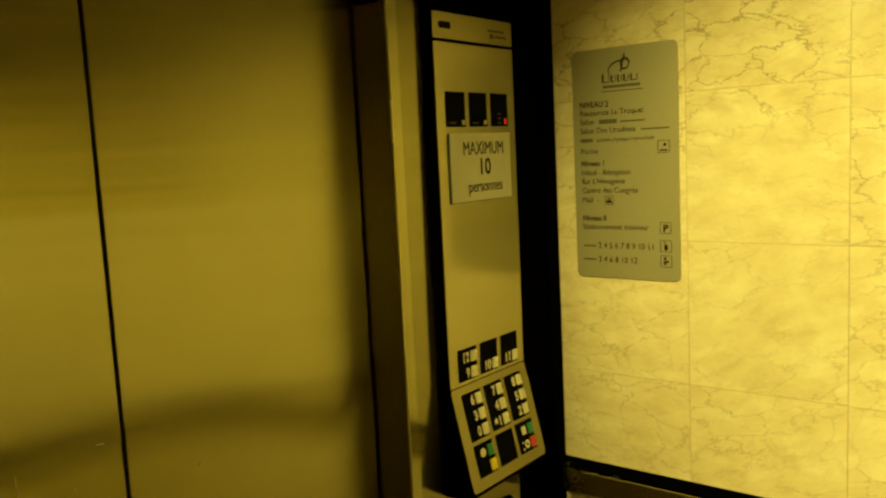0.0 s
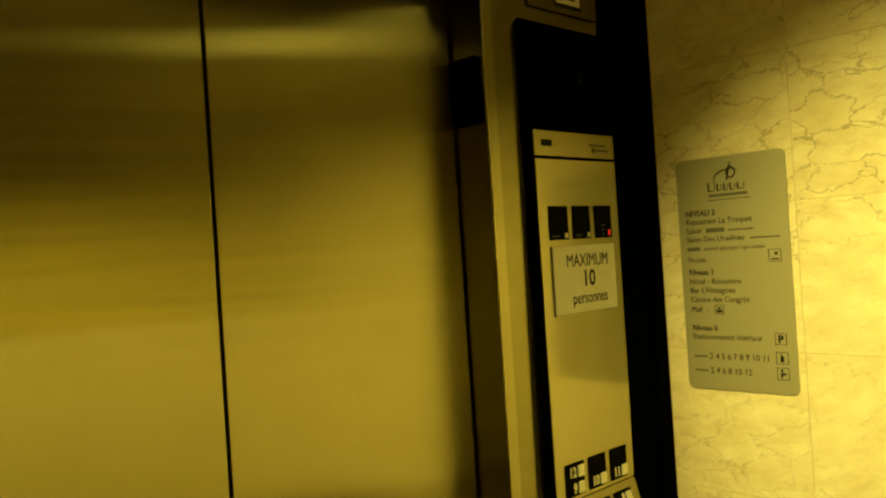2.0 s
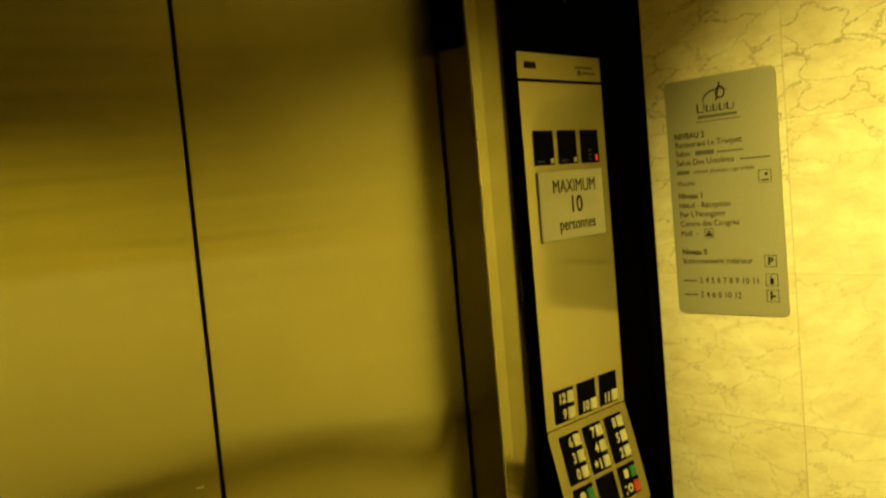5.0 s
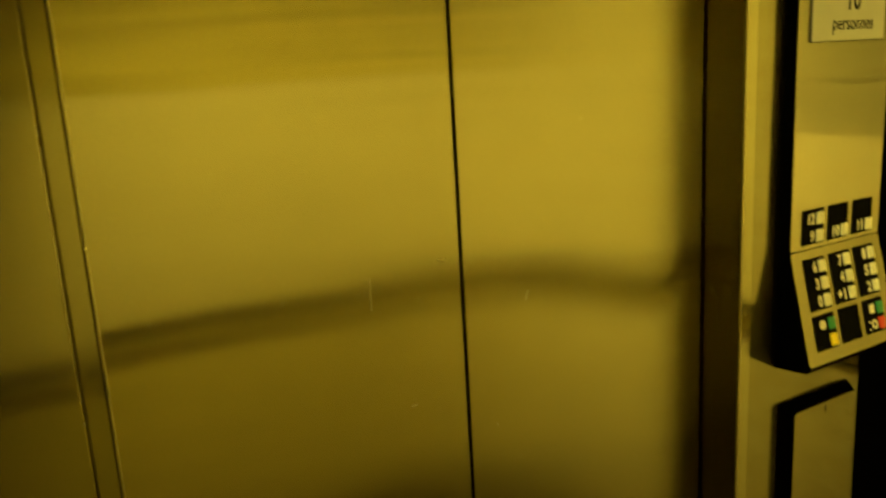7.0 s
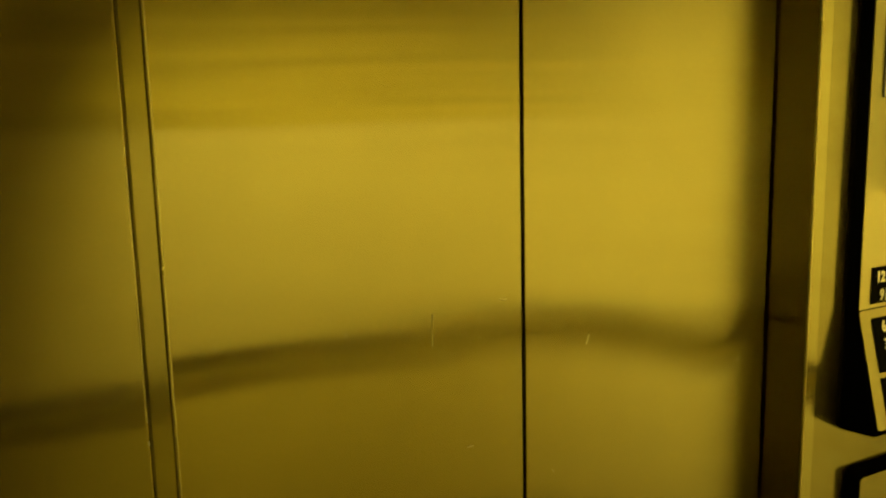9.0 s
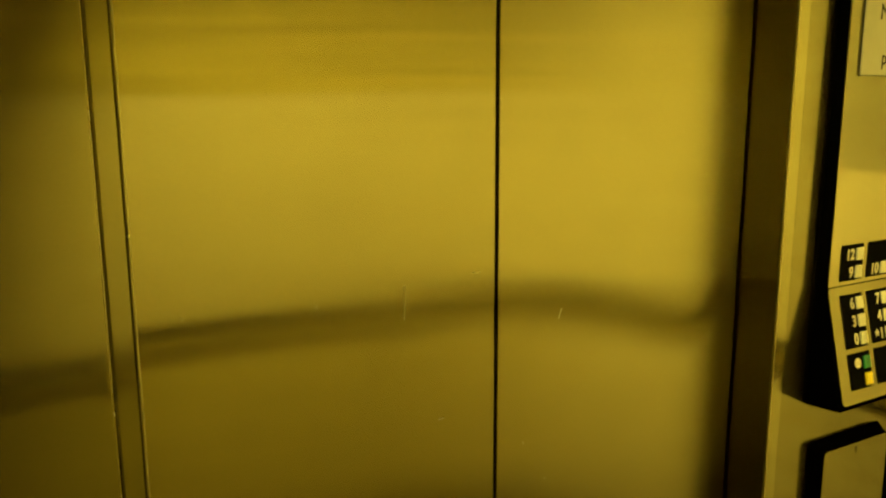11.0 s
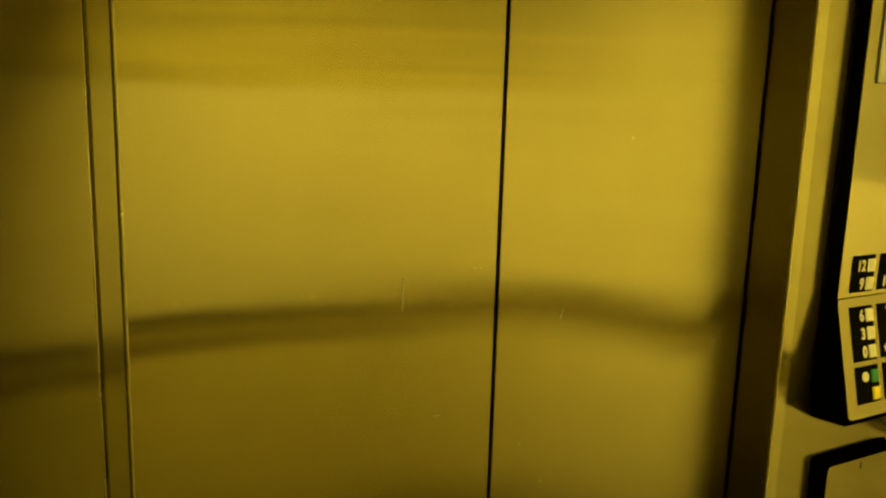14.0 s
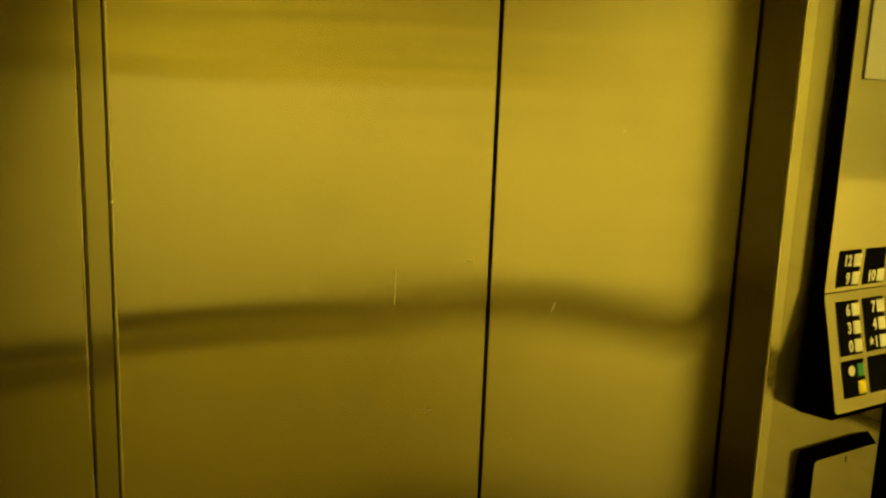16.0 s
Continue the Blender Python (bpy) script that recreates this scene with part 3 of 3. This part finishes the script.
for k, (a, b_) in enumerate(COLS):
    part("button_field", box(a, b_, 0.096, 0.191, 0.004, 0.0062, 0.001), WINDOW, kp, "dark button field")
    part("button_field", box(a, b_, 0.023, 0.087, 0.004, 0.0062, 0.001), WINDOW, kp, "dark button field")
    for j, words in enumerate(PAD[k][0]):
        y = 0.1625 - 0.0315 * j
        button(kp, b_ - 0.0212, y, 0.0062, WHITE)
        numeral(kp, words, b_ - 0.0255, y + 0.003, 0.0064)
# star beside the 1
bm = bmesh.new()
sx, sy = COLS[1][0] + 0.0135, 0.1135
vs = []
for k in range(10):
    a, r = radians(90 + 36 * k), (0.0085 if k % 2 == 0 else 0.0036)
    vs.append(bm.verts.new((sx + r * math.cos(a), sy + r * math.sin(a), 0.0068)))
bm.faces.new(vs)
ext = bmesh.ops.extrude_face_region(bm, geom=bm.faces[:])
for v in [g for g in ext["geom"] if isinstance(g, bmesh.types.BMVert)]:
    v.co.z -= 0.0005
part("star", bm, WHITE, kp)
a, b_ = COLS[0]
button(kp, b_ - 0.0212, 0.0565, 0.0062, GREEN)
button(kp, b_ - 0.0212, 0.0265, 0.0062, YELLOW)
d_ = disc(0.0088, 0.0008, 20, a + 0.0235, 0.069)
bmesh.ops.translate(d_, verts=d_.verts[:], vec=(0, 0, 0.0062))
part("symbol_disc", d_, WHITE, kp)
a, b_ = COLS[2]
button(kp, b_ - 0.0212, 0.0565, 0.0062, GREEN)
button(kp, b_ - 0.0212, 0.0265, 0.0062, RED)
part("symbol_plate", box(a + 0.0165, a + 0.0315, 0.0605, 0.0775, 0.0062, 0.0070, 0.0003), WHITE, kp)
r_ = ring_bm(0.0045, 0.0088, 0.0008, 20, a + 0.0265, 0.039)
bmesh.ops.translate(r_, verts=r_.verts[:], vec=(0, 0, 0.0062))
part("symbol_ring", r_, WHITE, kp)
for dy in (0.030, 0.044):
    bar(kp, a + 0.0085, dy, 0.006, 0.0025, 0.0062, WHITE, "symbol_bar")

# ---------------------------------------------------------------- capacity card on the panel
card = holder("capacity_sign", face_frame((0.655, CY - 0.0002, 1.566), (1, 0, 0), (0, 0, 1)), "white card stating maximum ten persons on steel panel", "sign")
part("board", box(0, 0.205, 0, 0.134, 0.0022, 0.005, 0.0006), CARD, card)
# Dark sheet shifted left and down stands in for the card's shadow.
part("backing", box(-0.0012, 0.204, -0.0012, 0.133, 0.0, 0.0022), GREYINK, card, "dark rim painted as the card's shadow")
lettering("lettering", "MAXIMUM", 0.037, 0.109, 0.092, 0.0052, INK, card, "CENTER", 0.82, 0.0)
lettering("lettering", "10", 0.046, 0.110, 0.052, 0.0052, INK, card, "CENTER", 0.95, 0.0007)
lettering("lettering", "personnes", 0.034, 0.112, 0.018, 0.0052, INK, card, "CENTER", 0.84, 0.0002)

# ---------------------------------------------------------------- phone cabinet under the panel
cab = holder("phone_cabinet", face_frame((0.650, RET - 0.024, 0.44), (1, 0, 0), (0, 0, 1)), "shallow black cabinet with a steel door below controls", "cabinet")
bm = rounded_slab(0.216, 0.479, 0.0220, 0.012)
top = [v for v in bm.verts if v.co.z > 0.01]
for v in top:
    v.co.x, v.co.y = 0.108 + (v.co.x - 0.108) * 0.905, 0.240 + (v.co.y - 0.240) * 0.957
bmesh.ops.translate(bm, verts=bm.verts[:], vec=(-0.014, -0.014, -0.0235))
part("body", bm, BLACK, cab, "black painted cabinet body")
bm = rounded_slab(0.188, 0.451, 0.003, 0.008)
bmesh.ops.translate(bm, verts=bm.verts[:], vec=(0, 0, -0.0013))
door = part("door", bm, RETURN_STEEL, cab, "brushed steel cabinet door")
bm = box(0.0915, 0.0945, 0.431, 0.4435, 0.0012, 0.0024, 0.0004)
part("keyhole", bm, INK, door, "small dark lock slot")

# ---------------------------------------------------------------- notice holder over the panel
note = holder("notice_frame", face_frame((0.655, RET - 0.0002, 2.176), (1, 0, 0), (0, 0, 1)), "steel notice frame with a white card on front return", "notice")
part("frame", box(0, 0.225, 0, 0.20, 0.0, 0.006, 0.001), STEEL, note)
part("dark_border", box(0.080, 0.172, 0.012, 0.188, 0.006, 0.0066), INK, note)
part("paper", box(0.086, 0.166, 0.020, 0.180, 0.0067, 0.0072), CARD, note, "white printed paper")
for j in range(6):
    bar(note, 0.094, 0.030 + 0.024 * j, 0.055 + 0.008 * (j % 2), 0.006, 0.0073, INK)

# ---------------------------------------------------------------- directory sign on the marble
SH, SWD = 0.497, 0.241
sign = holder("directory_sign", face_frame((HALF, -0.165, 1.372), (0, -1, 0), (0, 0, 1)), "grey metal hotel floor directory fixed on cream marble", "sign")
part("plate", rounded_slab(SWD, SH, 0.004, 0.014), PLATE, sign, "satin grey metal plate")
ZT = 0.0042
# emblem and name as plain shapes
e1 = ring_bm(0.0080, 0.0108, 0.0006, 24, 0.126, 0.461, 1.2)
bmesh.ops.translate(e1, verts=e1.verts[:], vec=(0, 0, ZT))
part("emblem", e1, INK, sign)
b = box(-0.0016, 0.0016, -0.019, 0.019, ZT, ZT + 0.0006)
bmesh.ops.rotate(b, verts=b.verts[:], matrix=Matrix.Rotation(radians(-14), 3, "Z"))
bmesh.ops.translate(b, verts=b.verts[:], vec=(0.121, 0.463, 0))
part("emblem", b, INK, sign)
sw = bmesh.new()
arc = []
for k in range(13):
    a = radians(205 - 150 * k / 12)
    half = 0.0004 + 0.0016 * math.sin(math.pi * k / 12)
    arc.append([sw.verts.new((0.122 + (0.034 + q) * math.cos(a), 0.448 + (0.020 + q) * math.sin(a), ZT + 0.0004)) for q in (-half, half)])
for p, q in zip(arc, arc[1:]):
    sw.faces.new((p[0], p[1], q[1], q[0]))
ext = bmesh.ops.extrude_face_region(sw, geom=sw.faces[:])
for v in [g for g in ext["geom"] if isinstance(g, bmesh.types.BMVert)]:
    v.co.z -= 0.0004
part("emblem", sw, GREYINK, sign)
for x, w, h in ((0.0730, 0.0170, 0.0190), (0.0935, 0.0115, 0.0150), (0.1085, 0.0105, 0.0150), (0.1225, 0.0125, 0.0150), (0.1385, 0.0160, 0.0150)):
    # each name shape: an upright stroke, a slim far stroke and a foot
    bar(sign, x, 0.424, 0.0034, h, ZT, INK, "name_shape")
    bar(sign, x + w - 0.0018, 0.424 + 0.0022, 0.0018, h - 0.004, ZT, GREYINK, "name_shape")
    bar(sign, x + 0.0036, 0.424, w - 0.0056, 0.0018, ZT, INK, "name_shape")
bar(sign, 0.074, 0.412, 0.086, 0.0060, ZT, PALEINK)
bar(sign, 0.070, 0.4045, 0.096, 0.0016, ZT, GREYINK)
X0 = 0.017


def line(words, y, size=0.0165, mat=INK, bold=0.0, stretch=0.92):
    return lettering("lettering", words, size, X0, y, ZT + 0.0003, mat, sign, "LEFT", stretch, bold)


line("NIVEAU 2", 0.3740, 0.0175, INK, 0.0003)
line("Restaurant Le Troquet", 0.3560, 0.0175)
line("Salon", 0.3370, 0.0175)
bar(sign, 0.063, 0.3370, 0.042, 0.0095, ZT, PALEINK)
bar(sign, 0.112, 0.3385, 0.056, 0.0036, ZT, PALEINK)
line("Salon Des Ursulines", 0.3180, 0.0175)
bar(sign, 0.160, 0.3195, 0.062, 0.0036, ZT, PALEINK)
bar(sign, 0.017, 0.2990, 0.030, 0.0080, ZT, PALEINK)
lettering("lettering", "activité physique l spa urbain", 0.0125, 0.056, 0.2990, ZT + 0.0003, GREYINK, sign, "LEFT", 0.92)
line("Piscine", 0.2740, 0.0165, GREYINK)
line("Niveau 1", 0.2470, 0.0175, INK, 0.0003)
line("Hôtel - Réception", 0.2270, 0.0175)
line("Bar L'Hexagone", 0.2080, 0.0175)
line("Centre des Congrès", 0.1880, 0.0175)
line("Mail  -", 0.1670, 0.0175)
line("Niveau 0", 0.1270, 0.0175, INK, 0.0003)
line("Stationnement intérieur", 0.1080, 0.0175)
bar(sign, 0.017, 0.0690, 0.031, 0.0036, ZT, PALEINK)
lettering("lettering", "2 4 5 6 7 8 9 10 11", 0.0185, 0.053, 0.0660, ZT + 0.0003, INK, sign, "LEFT", 0.93)
bar(sign, 0.017, 0.0390, 0.031, 0.0036, ZT, PALEINK)
lettering("lettering", "2 4 6 8 10 12", 0.0185, 0.053, 0.0355, ZT + 0.0003, INK, sign, "LEFT", 0.93)


def icon(x, y, s):
    """A thin square outline."""
    bm = bmesh.new()
    t = 0.0011
    for x0, x1, y0, y1 in ((0, s, 0, t), (0, s, s - t, s), (0, t, t, s - t), (s - t, s, t, s - t)):
        o = box(x + x0, x + x1, y + y0, y + y1, ZT, ZT + 0.0006)
        me = bpy.data.meshes.new("tmp")
        o.to_mesh(me)
        o.free()
        bm.from_mesh(me)
        bpy.data.meshes.remove(me)
    return part("symbol", bm, INK, sign)


icon(0.196, 0.270, 0.026)
bar(sign, 0.201, 0.274, 0.016, 0.003, ZT, INK, "symbol_shape")
bar(sign, 0.209, 0.284, 0.006, 0.006, ZT, INK, "symbol_shape")
icon(0.072, 0.162, 0.020)
bar(sign, 0.0755, 0.166, 0.013, 0.0060, ZT, INK, "symbol_shape")
bar(sign, 0.0780, 0.174, 0.008, 0.0035, ZT, INK, "symbol_shape")
icon(0.198, 0.101, 0.024)
lettering("lettering", "P", 0.0215, 0.2045, 0.1055, ZT + 0.0003, INK, sign, "LEFT", 1.0, 0.0008)
icon(0.198, 0.062, 0.025)
bar(sign, 0.2070, 0.066, 0.007, 0.0125, ZT, INK, "symbol_shape")
bar(sign, 0.2070, 0.0800, 0.003, 0.003, ZT, INK, "symbol_shape")
icon(0.198, 0.030, 0.025)
for q, w, h in ((0.0345, 0.004, 0.007), (0.0400, 0.011, 0.004), (0.0455, 0.005, 0.006)):
    bar(sign, 0.2055, q, w, h, ZT, INK, "symbol_shape")
